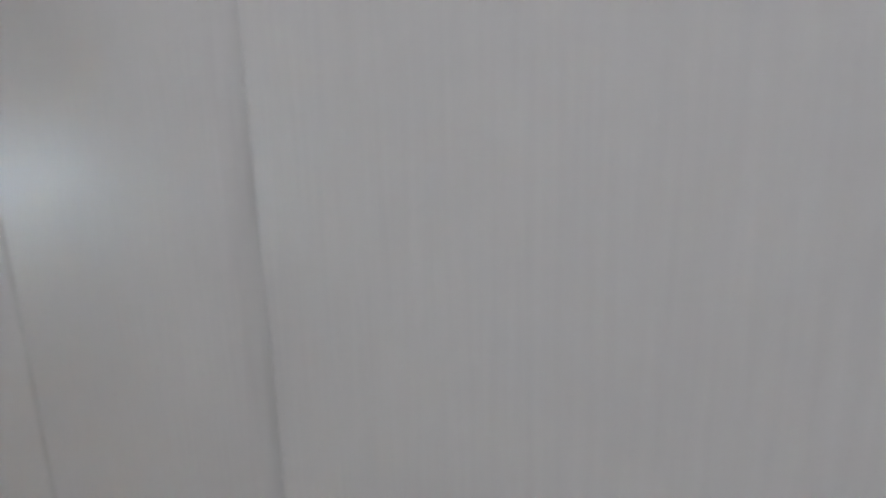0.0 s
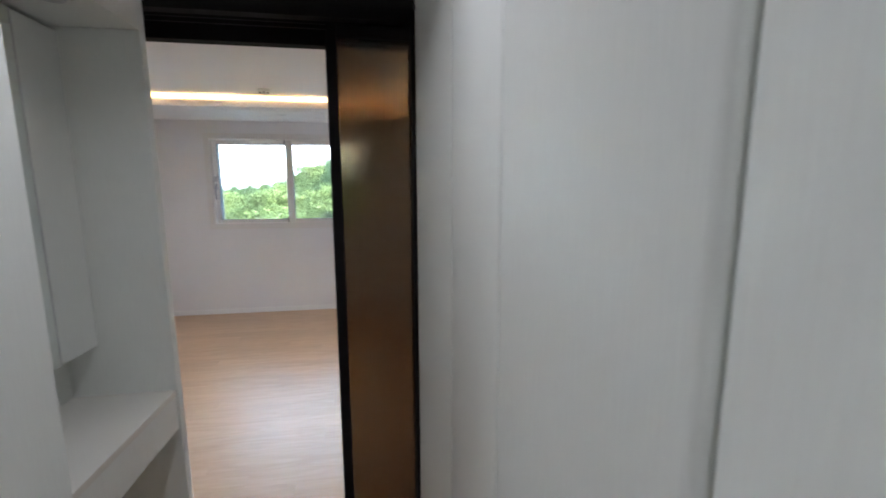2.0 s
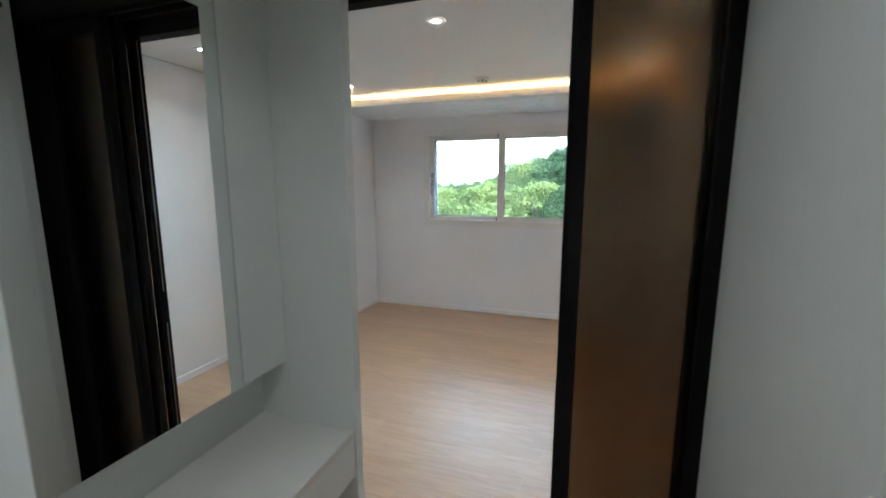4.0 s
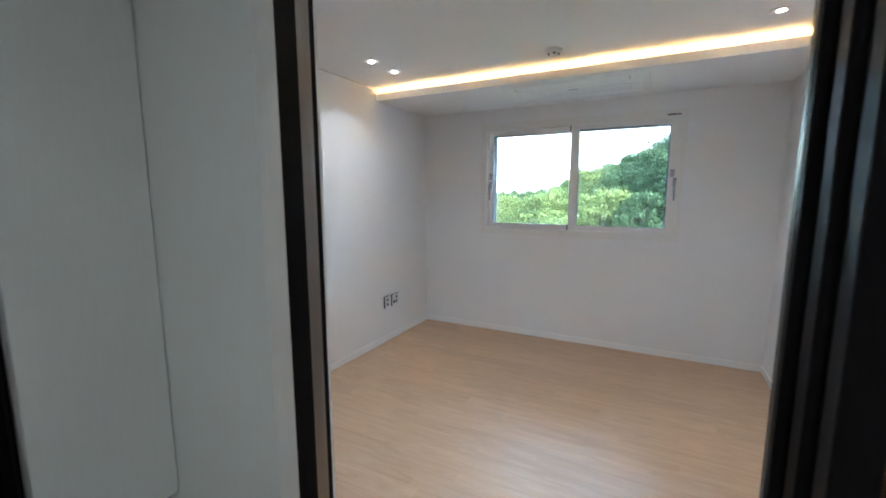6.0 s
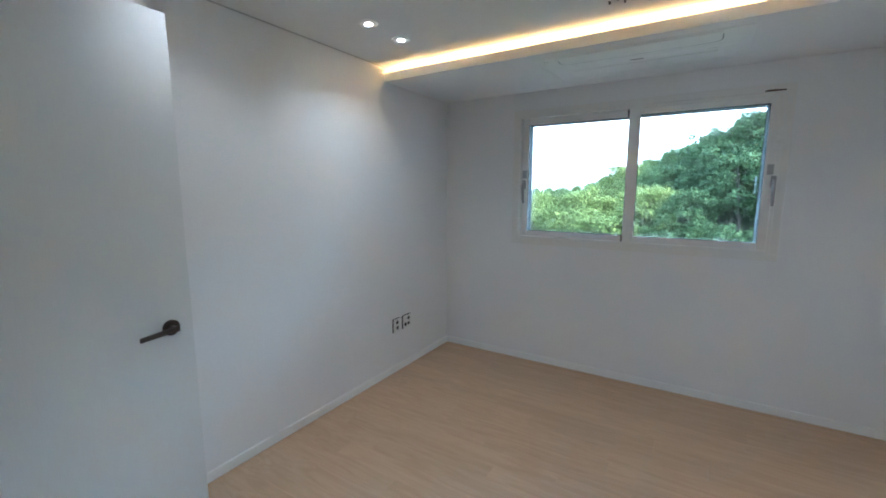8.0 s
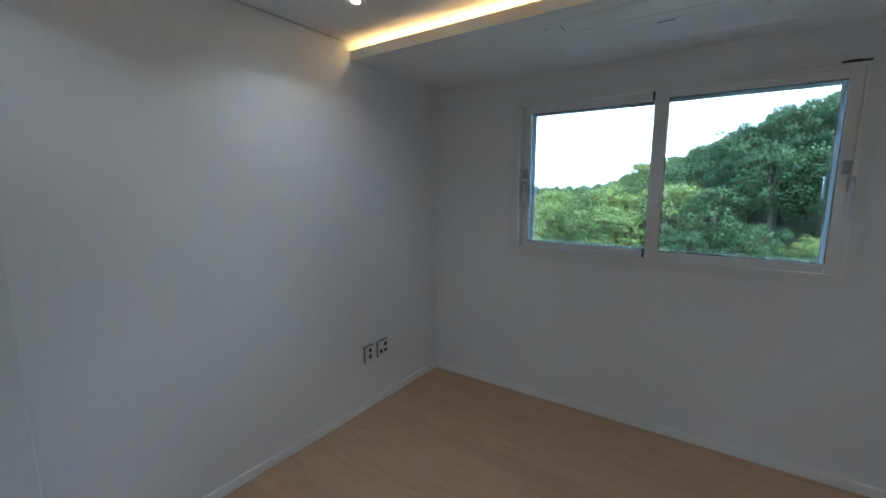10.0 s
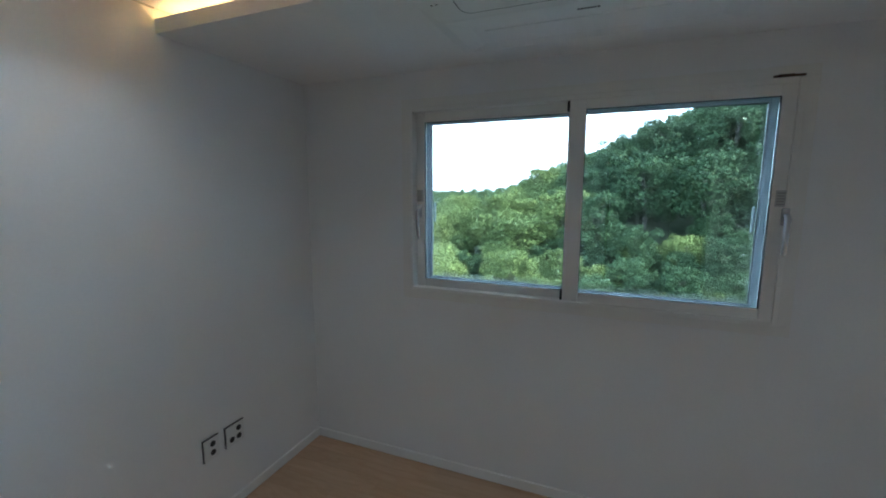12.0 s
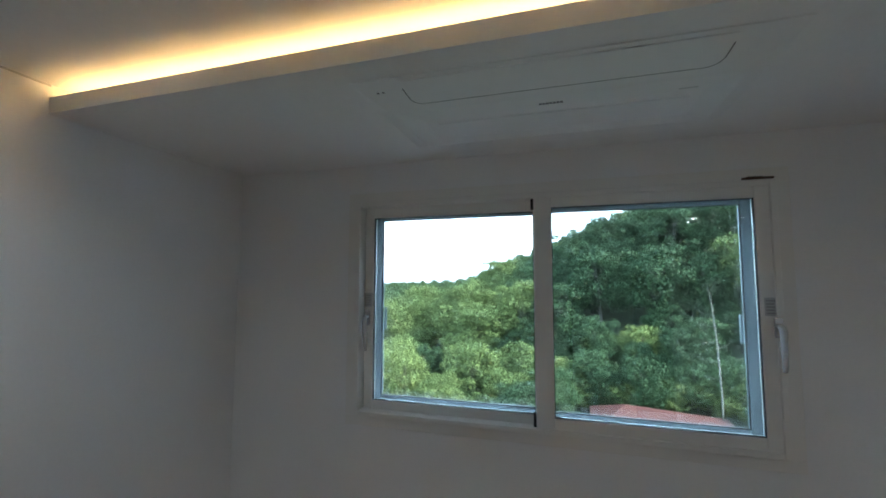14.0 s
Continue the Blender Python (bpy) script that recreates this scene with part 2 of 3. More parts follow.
def tube(bm, points, radii, sides=10, cap=True):
    rings = []
    for i, (p, r) in enumerate(zip(points, radii)):
        p = Vector(p)
        a = Vector(points[max(i - 1, 0)])
        b = Vector(points[min(i + 1, len(points) - 1)])
        d = (b - a).normalized()
        u = d.orthogonal().normalized() if abs(d.z) > 0.9 else d.cross(Vector((0, 0, 1))).normalized()
        v = d.cross(u)
        rings.append([bm.verts.new(p + r * (math.cos(k * math.tau / sides) * u + math.sin(k * math.tau / sides) * v)) for k in range(sides)])
    for r0, r1 in zip(rings, rings[1:]):
        for k in range(sides):
            bm.faces.new((r0[k], r0[(k + 1) % sides], r1[(k + 1) % sides], r1[k]))
    if cap:
        bm.faces.new(rings[0][::-1])
        bm.faces.new(rings[-1])
    return bm


def lathe(bm, profile, axis="z", at=(0, 0, 0), sides=28):
    rings = []
    for r, h in profile:
        ring = []
        for k in range(sides):
            c, s = r * math.cos(k * math.tau / sides), r * math.sin(k * math.tau / sides)
            p = {"z": (c, s, h), "x": (h, c, s), "y": (c, h, s)}[axis]
            ring.append(bm.verts.new(Vector(at) + Vector(p)))
        rings.append(ring)
    for r0, r1 in zip(rings, rings[1:]):
        for k in range(sides):
            bm.faces.new((r0[k], r0[(k + 1) % sides], r1[(k + 1) % sides], r1[k]))
    bm.faces.new(rings[0][::-1])
    bm.faces.new(rings[-1])
    return bm


# ---- structure: bedroom ----
T = 0.2
structure("wall_left", boxes((-T, 0, -1.0, BACK + T, -0.02, 2.6)), M_WALL, "plain white papered wall with two socket plates", "wall")
x0, x1, z0, z1 = WIN
structure("wall_window", boxes((0, x0, BACK, BACK + T, -0.02, 2.6), (x1, RIGHT, BACK, BACK + T, -0.02, 2.6),
                               (x0, x1, BACK, BACK + T, -0.02, z0), (x0, x1, BACK, BACK + T, z1, 2.6)), M_WALL, "white papered wall around a wide window", "wall")
structure("wall_right", boxes((RIGHT, RIGHT + T, ALC_Y, BACK + T, -0.02, 2.6), (RIGHT + T, ALCOVE, ALC_Y, ALC_Y + T, -0.02, 2.6), (ALCOVE, ALCOVE + T, DIV0, ALC_Y + T, -0.02, 2.6)), M_WALL, "plain white papered wall of the bedroom", "wall")
DOOR0, DOOR1, DOOR_H = 0.22, 1.12, 2.1
structure("wall_dividing", boxes((0, DOOR0, DIV0, DIV1, -0.02, 2.6), (DOOR1, OPEN0, DIV0, DIV1, -0.02, 2.6),
                                 (DOOR0, DOOR1, DIV0, DIV1, DOOR_H, 2.6), (OPEN0, ALCOVE, 0.44, DIV1, 2.12, 2.6),
                                 (2.73, ALCOVE, 0.44, DIV1, -0.02, 2.12)), M_WALL, "white wall between bedroom and dressing passage", "wall")
structure("ceiling", boxes((0, RIGHT, DIV1, BACK, CEIL, CEIL + 0.1), (RIGHT, ALCOVE, DIV1, ALC_Y, CEIL, CEIL + 0.1)), M_CEIL, "smooth white papered ceiling with recessed lights", "ceiling")
structure("ceiling_soffit", boxes((0, RIGHT, LIP_Y + 0.018, BACK, SOF, SOF + 0.015), (0, RIGHT, LIP_Y, LIP_Y + 0.018, SOF, SOF + 0.055),
                                  (0, RIGHT, LIP_Y + 0.17, LIP_Y + 0.185, SOF + 0.015, CEIL)), M_CEIL, "white dropped ceiling strip with a cove edge", "ceiling")
# grey strip drawn as the shadow line between ceiling and left and right walls
structure("trim", boxes((0, 0.006, DIV1, LIP_Y, CEIL - 0.006, CEIL - 0.001), (RIGHT - 0.006, RIGHT, ALC_Y, LIP_Y, CEIL - 0.006, CEIL - 0.001), (ALCOVE - 0.006, ALCOVE, DIV1, ALC_Y, CEIL - 0.006, CEIL - 0.001)), M_LABEL_SHADOW, "thin grey strip drawn as the shadow line under the ceiling", "trim")
B = 0.055
structure("baseboard", boxes((0.0, 0.012, DIV1, BACK, 0.0, B), (0.012, RIGHT - 0.012, BACK - 0.012, BACK, 0.0, B), (RIGHT - 0.012, RIGHT, ALC_Y, BACK, 0.0, B), (ALCOVE - 0.012, ALCOVE, DIV1, ALC_Y, 0.0, B), (RIGHT, ALCOVE - 0.012, ALC_Y - 0.012, ALC_Y, 0.0, B),
                             (DOOR1 + 0.06, OPEN0 - 0.02, DIV1, DIV1 + 0.012, 0.0, B), bevel=0.003), M_TRIM, "low white baseboard along the bedroom walls", "baseboard")
# ---- structure: dressing passage and hall ----
structure("wall_passage", boxes((1.2, RIGHT + T, -2.9, -2.7, -0.02, 2.6), (1.2, 1.3, -2.7, DIV0, -0.02, 2.6), (3.25, 3.45, -2.9, DIV0, -0.02, 2.6)), M_WALL, "plain white wall closing the dressing passage", "wall")
structure("wall_hall", boxes((0, 1.2, -1.0, -0.9, -0.02, 2.6)), M_WALL, "plain white wall of the hall", "wall")
structure("ceiling_passage", boxes((1.3, 3.25, -2.7, DIV0, 2.30, 2.4), (0, 1.2, -0.9, DIV0, 2.30, 2.4)), M_CEIL, "white ceiling of the dressing passage", "ceiling")
structure("roof_slab", boxes((-T, 3.8, -2.9, BACK + T, 2.6, 2.8)), M_PLASTER, "concrete slab above the rooms", "slab")
structure("floor", boxes((-T, 3.8, -2.9, BACK + T, -0.2, -0.014)), M_PLASTER, "floor slab under the laminate planks", "floor")

# ---- window ----
win = tagged(new("window_1"), "white plastic double sliding window, closed, with clear panes", "window", kind="structure")
part("casing", boxes((x0 - 0.045, x1 + 0.045, BACK - 0.007, BACK, z1, z1 + 0.045), (x0 - 0.045, x1 + 0.045, BACK - 0.007, BACK, z0 - 0.045, z0),
                     (x0 - 0.045, x0, BACK - 0.007, BACK, z0, z1), (x1, x1 + 0.045, BACK - 0.007, BACK, z0, z1), bevel=0.002), M_PVC, win)
F = 0.022
part("window_frame", boxes((x0, x0 + F, BACK - 0.020, BACK + 0.19, z0, z1), (x1 - F, x1, BACK - 0.020, BACK + 0.19, z0, z1),
                           (x0 + F, x1 - F, BACK - 0.020, BACK + 0.19, z0, z0 + F), (x0 + F, x1 - F, BACK - 0.020, BACK + 0.19, z1 - F, z1), bevel=0.003), M_PVC, win)


def sash(name, a, b, y, thick, stile_l, stile_r, bottom, top, label, mat=M_PVC):
    lo, hi = z0 + F - 0.004, z1 - F + 0.004
    fr = part(name, boxes((a, a + stile_l, y, y + thick, lo, hi), (b - stile_r, b, y, y + thick, lo, hi),
                          (a + stile_l, b - stile_r, y + 0.001, y + thick - 0.001, lo, lo + bottom), (a + stile_l, b - stile_r, y + 0.001, y + thick - 0.001, hi - top, hi), bevel=0.004), mat, win, label)
    gy = y + thick * 0.5
    bm = boxes((a + stile_l - 0.004, b - stile_r + 0.004, gy - 0.001, gy + 0.001, lo + bottom - 0.004, hi - top + 0.004))
    for v in bm.verts:
        v.co.y += (v.co.z - (lo + hi) / 2) * 0.0165
    pane = part("pane", bm, M_GLASS, fr)
    pane.visible_shadow = False
    g = 0.003
    ax, bx, lz, hz = a + stile_l, b - stile_r, lo + bottom, hi - top
    part("gasket", boxes((ax, ax + g, y + 0.004, gy - 0.002, lz, hz), (bx - g, bx, y + 0.004, gy - 0.002, lz, hz),
                         (ax + g, bx - g, y + 0.004, gy - 0.002, lz, lz + g), (ax + g, bx - g, y + 0.004, gy - 0.002, hz - g, hz)), M_RUBBER, fr)
    return fr


MID = 1.507
left_sash = sash("sash", x0 + 0.028, MID + 0.055, BACK + 0.026, 0.034, 0.045, 0.06, 0.045, 0.053, "white inner sash set back in its track")
right_sash = sash("sash", MID, x1 - 0.006, BACK - 0.012, 0.034, 0.072, 0.063, 0.048, 0.046, "white inner sash on the room side")
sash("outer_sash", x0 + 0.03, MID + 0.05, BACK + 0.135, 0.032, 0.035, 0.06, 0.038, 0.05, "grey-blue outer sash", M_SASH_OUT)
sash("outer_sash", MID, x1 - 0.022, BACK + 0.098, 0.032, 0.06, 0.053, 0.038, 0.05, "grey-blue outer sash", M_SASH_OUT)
# dark brush seals where the inner sashes meet
part("brush_seal", boxes((MID - 0.012, MID - 0.001, BACK + 0.0, BACK + 0.024, z0 + F, z0 + F + 0.055), (MID - 0.012, MID - 0.001, BACK + 0.0, BACK + 0.024, z1 - F - 0.045, z1 - F)), M_RUBBER, win, "black brush seal")


def handle(parent, x, z, y):
    h = part("handle", boxes((x - 0.014, x + 0.014, y - 0.010, y, z - 0.01, z + 0.06), bevel=0.004), M_HANDLE, parent, "grey cam handle turned down")
    bm = bmesh.new()
    tube(bm, [(x, y - 0.006, z + 0.03), (x, y - 0.026, z + 0.03), (x, y - 0.036, z + 0.018), (x, y - 0.036, z - 0.04), (x + 0.002, y - 0.030, z - 0.105), (x + 0.002, y - 0.028, z - 0.125)],
         [0.010, 0.010, 0.0115, 0.0105, 0.009, 0.007], 12)
    part("grip", bm, M_HANDLE, h, smooth=True)
    return h


handle(left_sash, x0 + 0.046, 1.46, BACK + 0.026)
handle(right_sash, x1 - 0.018, 1.47, BACK - 0.012)
for parent, x, y in ((left_sash, x0 + 0.048, BACK + 0.0255), (right_sash, x1 - 0.036, BACK - 0.0125)):
    st = part("sticker", boxes((x - 0.02, x + 0.02, y - 0.001, y, 1.535, 1.60)), M_LABEL_SHADOW, parent, "small grey printed sticker")
    part("print", boxes(*[(x - 0.015, x + 0.013 - 0.004 * (k % 2), y - 0.0015, y - 0.001, 1.542 + 0.011 * k, 1.547 + 0.011 * k) for k in range(5)]), M_PRINT, st)
for x, y in ((x0 + 0.028 + 0.052 + 0.012, BACK + 0.126), (x1 - 0.022 - 0.072 - 0.0, BACK + 0.092)):
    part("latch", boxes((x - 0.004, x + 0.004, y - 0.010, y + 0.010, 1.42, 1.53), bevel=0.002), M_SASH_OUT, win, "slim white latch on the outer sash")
part("chip", boxes((x1 - 0.105, x1 - 0.004, BACK - 0.018, BACK - 0.010, z1 + 0.003, z1 + 0.011), (x1 - 0.09, x1 - 0.04, BACK - 0.021, BACK - 0.012, z1 + 0.006, z1 + 0.013), bevel=0.002), M_BROWN, win, "torn brown edge above the frame")

# ---- cove light, downlights, detector ----
cove = thing("cove_light", "warm LED strip lying hidden behind the soffit edge", "light", at=(RIGHT / 2, LIP_Y + 0.05, SOF + 0.016))
part("led_strip", boxes((-RIGHT / 2 + 0.03, RIGHT / 2 - 0.03, -0.008, 0.008, 0.026, 0.032)), M_LED, cove, "glowing warm LED strip")
part("channel", boxes((-RIGHT / 2 + 0.02, RIGHT / 2 - 0.02, -0.012, 0.012, 0.0, 0.026)), M_ALU, cove)


def downlight(x, y, z, watts):
    d = thing("downlight", "small round white recessed downlight, switched on", "downlight", "ceiling downlights", (x, y, z))
    bm = bmesh.new()
    lathe(bm, [(0.041, -0.001), (0.050, -0.001), (0.050, -0.004), (0.046, -0.0065), (0.041, -0.004)])
    part("ring", bm, M_TRIM, d, smooth=True)
    bm = bmesh.new()
    lathe(bm, [(0.041, -0.0012), (0.041, -0.0035), (0.02, -0.004)])
    part("lens", bm, M_BULB, d, "glowing lens")
    lamp("downlight_beam", x, y, z - 0.012, watts, 0.07, DOWN_COLOR)


DOWNLIGHTS = [(0.434, 2.50), (0.436, 2.775), (2.72, 2.52), (2.72, 2.79), (0.44, 1.64), (1.64, 1.64), (2.75, 1.64), (3.14, 1.60)]
for x, y in DOWNLIGHTS:
    downlight(x, y, CEIL, 0.135)
downlight(2.32, -0.35, 2.30, 0.235)
# unseen second downlight, added to brighten the back of the passage
downlight(2.32, -1.6, 2.30, 0.235)

det = thing("smoke_detector", "small white round detector on the ceiling", "detector", at=(1.595, 2.85, CEIL))
bm = bmesh.new()
lathe(bm, [(0.05, 0.0), (0.05, -0.012), (0.042, -0.018), (0.03, -0.02)])
part("base", bm, M_PLATE, det, smooth=True)
bm = bmesh.new()
lathe(bm, [(0.028, -0.021), (0.028, -0.034), (0.02, -0.040), (0.006, -0.042)])
part("sensor", bm, M_PLATE, det, smooth=True)
for a in (0.3, 1.87, 3.44, 5.0):
    part("vent_slot", boxes((0.030 * math.cos(a) - 0.006, 0.030 * math.cos(a) + 0.006, 0.030 * math.sin(a) - 0.006, 0.030 * math.sin(a) + 0.006, -0.032, -0.0215)), M_INK_SHADE, det)

# ---- ceiling air conditioner ----
AC = (1.06, 2.14, 3.235, 3.80)
ac = thing("air_conditioner", "flat white one-way ceiling air conditioner panel", "air conditioner", at=((AC[0] + AC[1]) / 2, (AC[2] + AC[3]) / 2, SOF))
w, d = (AC[1] - AC[0]) / 2, (AC[3] - AC[2]) / 2
bm = bmesh.new()
outline = ((-w, -d, 0.0), (w, -d, 0.0), (w, d, 0.0), (-w, d, 0.0))
rings = [[bm.verts.new(p) for p in outline]]
for ix, iy0, iy1, z in ((0.002, 0.002, 0.002, -0.003), (0.040, 0.190, 0.020, -0.012), (0.050, 0.205, 0.030, -0.014), (0.145, 0.355, 0.075, 0.006)):
    rings.append([bm.verts.new(p) for p in ((-w + ix, -d + iy0, z), (w - ix, -d + iy0, z), (w - ix, d - iy1, z), (-w + ix, d - iy1, z))])
for r0, r1 in zip(rings, rings[1:]):
    for k in range(4):
        bm.faces.new((r0[k], r0[(k + 1) % 4], r1[(k + 1) % 4], r1[k]))
bm.faces.new(rings[-1])
part("panel", bm, M_AC, ac)


def ac_level(t):
    return -0.003 - 0.009 * (t - 0.002) / 0.188


bm = bmesh.new()
q = [(-0.40, 0.020), (0.41, 0.020), (0.41, 0.120), (0.402, 0.142), (0.385, 0.154), (-0.375, 0.154), (-0.392, 0.142), (-0.40, 0.120)]
lo = [bm.verts.new((x, -d + t, ac_level(t) + 0.001)) for x, t in q]
hi = [bm.verts.new((x, -d + t, ac_level(t) - 0.003)) for x, t in q]
for k in range(len(q)):
    bm.faces.new((lo[k], lo[(k + 1) % len(q)], hi[(k + 1) % len(q)], hi[k]))
bm.faces.new(hi)
part("intake_cover", bm, M_AC, ac, "flat white intake cover with rounded corners")
bm = bmesh.new()
edge = [(-0.4025, 0.06), (-0.4025, 0.121), (-0.394, 0.144), (-0.376, 0.157), (0.386, 0.157), (0.404, 0.144), (0.4125, 0.121), (0.4125, 0.06)]
tube(bm, [(x, -d + t, ac_level(t) - 0.001) for x, t in edge], [0.0016] * len(edge), 6)
part("gap", bm, M_INK_SHADE, ac, "dark gap round the intake cover")
part("flap", boxes((-0.385, 0.40, -d + 0.352, d - 0.080, -0.0040, 0.005), bevel=0.003), M_AC, ac, "closed white air flap")


def lip_level(t):
    return -0.014 + 0.020 * (t - 0.205) / 0.150


for k in range(7):
    part("badge_mark", boxes((-0.037 + 0.0105 * k, -0.029 + 0.0105 * k, -d + 0.272, -d + 0.282, lip_level(0.272) - 0.0012, lip_level(0.272) + 0.001)), M_INK_SHADE, ac)
part("slot_mark", boxes((0.35, 0.40, -d + 0.285, -d + 0.289, lip_level(0.285) - 0.0008, lip_level(0.285) + 0.001)), M_LABEL_SHADOW, ac)
for x in (-0.485, -0.468):
    part("indicator", boxes((x, x + 0.006, -d + 0.065, -d + 0.071, ac_level(0.065) - 0.0010, ac_level(0.065) + 0.001)), M_INK_SHADE, ac)


# ---- sockets ----
def socket(y, width, holes, label):
    s = thing("wall_socket", label, "socket", "sockets on the left wall", (0.0, y, 0.381))
    h = 0.054
    part("plate", boxes((0.0, 0.010, -width / 2, width / 2, -h, h), bevel=0.003), M_PLATE, s)
    # edge shadow drawn as dark strips along one side and the top
    part("edge_shadow", boxes((0.0, 0.0115, -width / 2 - 0.0012, -width / 2, -h, h), (0.0, 0.0115, -width / 2, width / 2, h, h + 0.0015)), M_INK_SHADE, s, "thin dark strips drawn as the plate's edge shadow")
    for dy, dz in holes:
        bm = bmesh.new()
        lathe(bm, [(0.0145, 0.0095), (0.0145, 0.0108), (0.010, 0.0106)], "x", (0, dy, dz), 16)
        part("outlet", bm, M_HOLE, s)


socket(3.224, 0.082, ((0.008, 0.022), (0.008, -0.022)), "white two-outlet data socket plate above the baseboard")
socket(3.357, 0.108, ((0.022, 0.022), (0.022, -0.022), (-0.020, -0.022)), "white power socket plate with dark outlets")

# ---- bedroom door, standing open ----
door = thing("door", "plain white hinged door standing open, dark lever handle", "door", at=(0.255, 0.71, 0.0))
DW = 0.88
part("leaf", boxes((-0.038, 0.0, 0.0, DW, 0.008, 2.09), bevel=0.002), M_DOOR, door)
bm = bmesh.new()
lathe(bm, [(0.031, 0.0), (0.031, 0.006), (0.028, 0.009), (0.011, 0.010), (0.011, 0.036)], "x", (0, DW - 0.083, 0.912), 28)
hd = part("rose", bm, M_STEEL, door, "dark satin rose", smooth=False)
bm = boxes((0.034, 0.045, DW - 0.205, DW - 0.070, -0.0105, 0.0105), bevel=0.002)
for v in bm.verts:
    v.co.z = v.co.z * (0.85 + 0.15 * (v.co.y - DW + 0.205) / 0.135) + 0.912 + 0.08 * (v.co.y - DW + 0.083)
part("lever", bm, M_STEEL, hd, "flat dark satin lever")
for z in (0.25, 1.05, 1.85):
    bm = bmesh.new()
    tube(bm, [(0.004, -0.004, z - 0.05), (0.004, -0.004, z + 0.05)], [0.006, 0.006], 10)
    part("hinge", bm, M_STEEL, door)
structure("door_frame", boxes((DOOR0, DOOR0 + 0.03, DIV0 - 0.01, DIV1 + 0.008, 0, DOOR_H), (DOOR1 - 0.03, DOOR1, DIV0 - 0.01, DIV1 + 0.008, 0, DOOR_H),
                              (DOOR0, DOOR1, DIV0 - 0.01, DIV1 + 0.008, DOOR_H - 0.003, DOOR_H + 0.03), bevel=0.002), M_TRIM, "white door frame in the dividing wall", "door frame")

# ---- sliding door set ----
fr = tagged(new("sliding_door_frame"), "black aluminium sliding door frame with a metal strip", "door frame", kind="structure")
JL = OPEN0
part("jamb", boxes((1.50, JL + 0.030, 0.447, 0.505, 0, 2.12), (JL, JL + 0.030, 0.505, 0.622, 0, 2.12), (JL, JL + 0.010, 0.622, 0.66, 0, 2.12), (JL - 0.02, JL + 0.001, 0.672, 0.693, 0, 2.12), bevel=0.002), M_BLACK, fr)
part("strip", boxes((JL + 0.004, JL + 0.022, 0.623, 0.657, 0, HEAD), bevel=0.003), M_BRONZE, fr, "brushed metal strip on the jamb")
part("strip", boxes((JL, JL + 0.010, 0.661, 0.671, 0, HEAD)), M_BRONZE, fr, "narrow metal strip on the jamb")
part("jamb", boxes((2.702, 2.7295, 0.432, 0.698, 0, 2.12), bevel=0.002), M_BLACK, fr)
HR = 2.7015
part("header", boxes((JL, HR, 0.455, 0.700, HEAD + 0.06, 2.12), (JL, HR, 0.455, 0.500, HEAD + 0.03, HEAD + 0.0605), (JL, HR, 0.541, 0.554, HEAD + 0.038, HEAD + 0.0605),
                     (JL, HR, 0.588, 0.602, HEAD + 0.038, HEAD + 0.0605), (JL, HR, 0.650, 0.700, HEAD, HEAD + 0.0605), bevel=0.002), M_BLACK, fr, "black header with sliding tracks")
for y in (0.524, 0.571, 0.619):
    part("floor_track", boxes((JL + 0.03, 2.70, y - 0.007, y + 0.007, 0.0, 0.004), bevel=0.001), M_ALU, fr, "thin metal floor track")


def sliding_leaf(a, y, strip=False):
    sd = thing("sliding_door", "sliding leaf of brown frosted glass in a black frame, pushed open", "door", "sliding leaves in the doorway", (a, y, 0.006))
    W, H, S, D = 2.700 - a, 2.026, 0.033, 0.030
    part("stile", boxes((0, S, 0, D, 0, H), bevel=0.0012), M_BLACK, sd)
    part("stile", boxes((W - S, W, 0, D, 0, H), bevel=0.0012), M_BLACK, sd)
    part("rail", boxes((S, W - S, 0.001, D - 0.001, 0, 0.075), bevel=0.003), M_BLACK, sd)
    part("rail", boxes((S, W - S, 0.001, D - 0.001, H - 0.045, H), bevel=0.003), M_BLACK, sd)
    if strip:
        for za, zb in ((0.06, 0.92), (1.05, 1.97)):
            part("edge_strip", boxes((-0.0015, 0.0005, 0.0135, 0.0165, za, zb)), M_BRONZE, sd, "thin bright metal line on the stile")
    part("glass", boxes((S - 0.005, W - S + 0.005, 0.014, 0.020, 0.07, H - 0.04)), M_FROST, sd, "brown frosted glass pane")


sliding_leaf(2.377, 0.509)
sliding_leaf(2.370, 0.556)
sliding_leaf(2.362, 0.604, strip=True)

# ---- dressing passage: wardrobe ----
SEAMS = [-2.545, -2.12, -1.695, -1.27, -0.845, -0.42, 0.005]
for a, b in zip(SEAMS, SEAMS[1:]):
    wd = thing("wardrobe_unit", "tall white wood-grain wardrobe unit with a closed door", "wardrobe", "wardrobe units in the passage", (WARD_X, a, 0.0))
    part("body", boxes((0.031, 0.5, 0.0, b - a, 0.0, 2.29)), M_CAB, wd)
    part("door", boxes((0.0, 0.030, 0.0025, b - a - 0.0025, 0.07, 2.285), bevel=0.0135, segments=5), M_CAB, wd, smooth=True)
filler = thing("wardrobe_filler", "white filler panel at the end of the wardrobe", "panel", at=(WARD_X, 0.005, 0.0))
bm = bmesh.new()
outline = [(0.030, 0.002), (0.0, 0.003), (-0.048, 0.390), (-0.048, 0.425), (0.45, 0.425), (0.45, 0.003)]
rings = [[bm.verts.new((x, y, z)) for x, y in outline] for z in (0.0, 2.29)]
for k in range(6):
    bm.faces.new((rings[0][k], rings[0][(k + 1) % 6], rings[1][(k + 1) % 6], rings[1][k]))
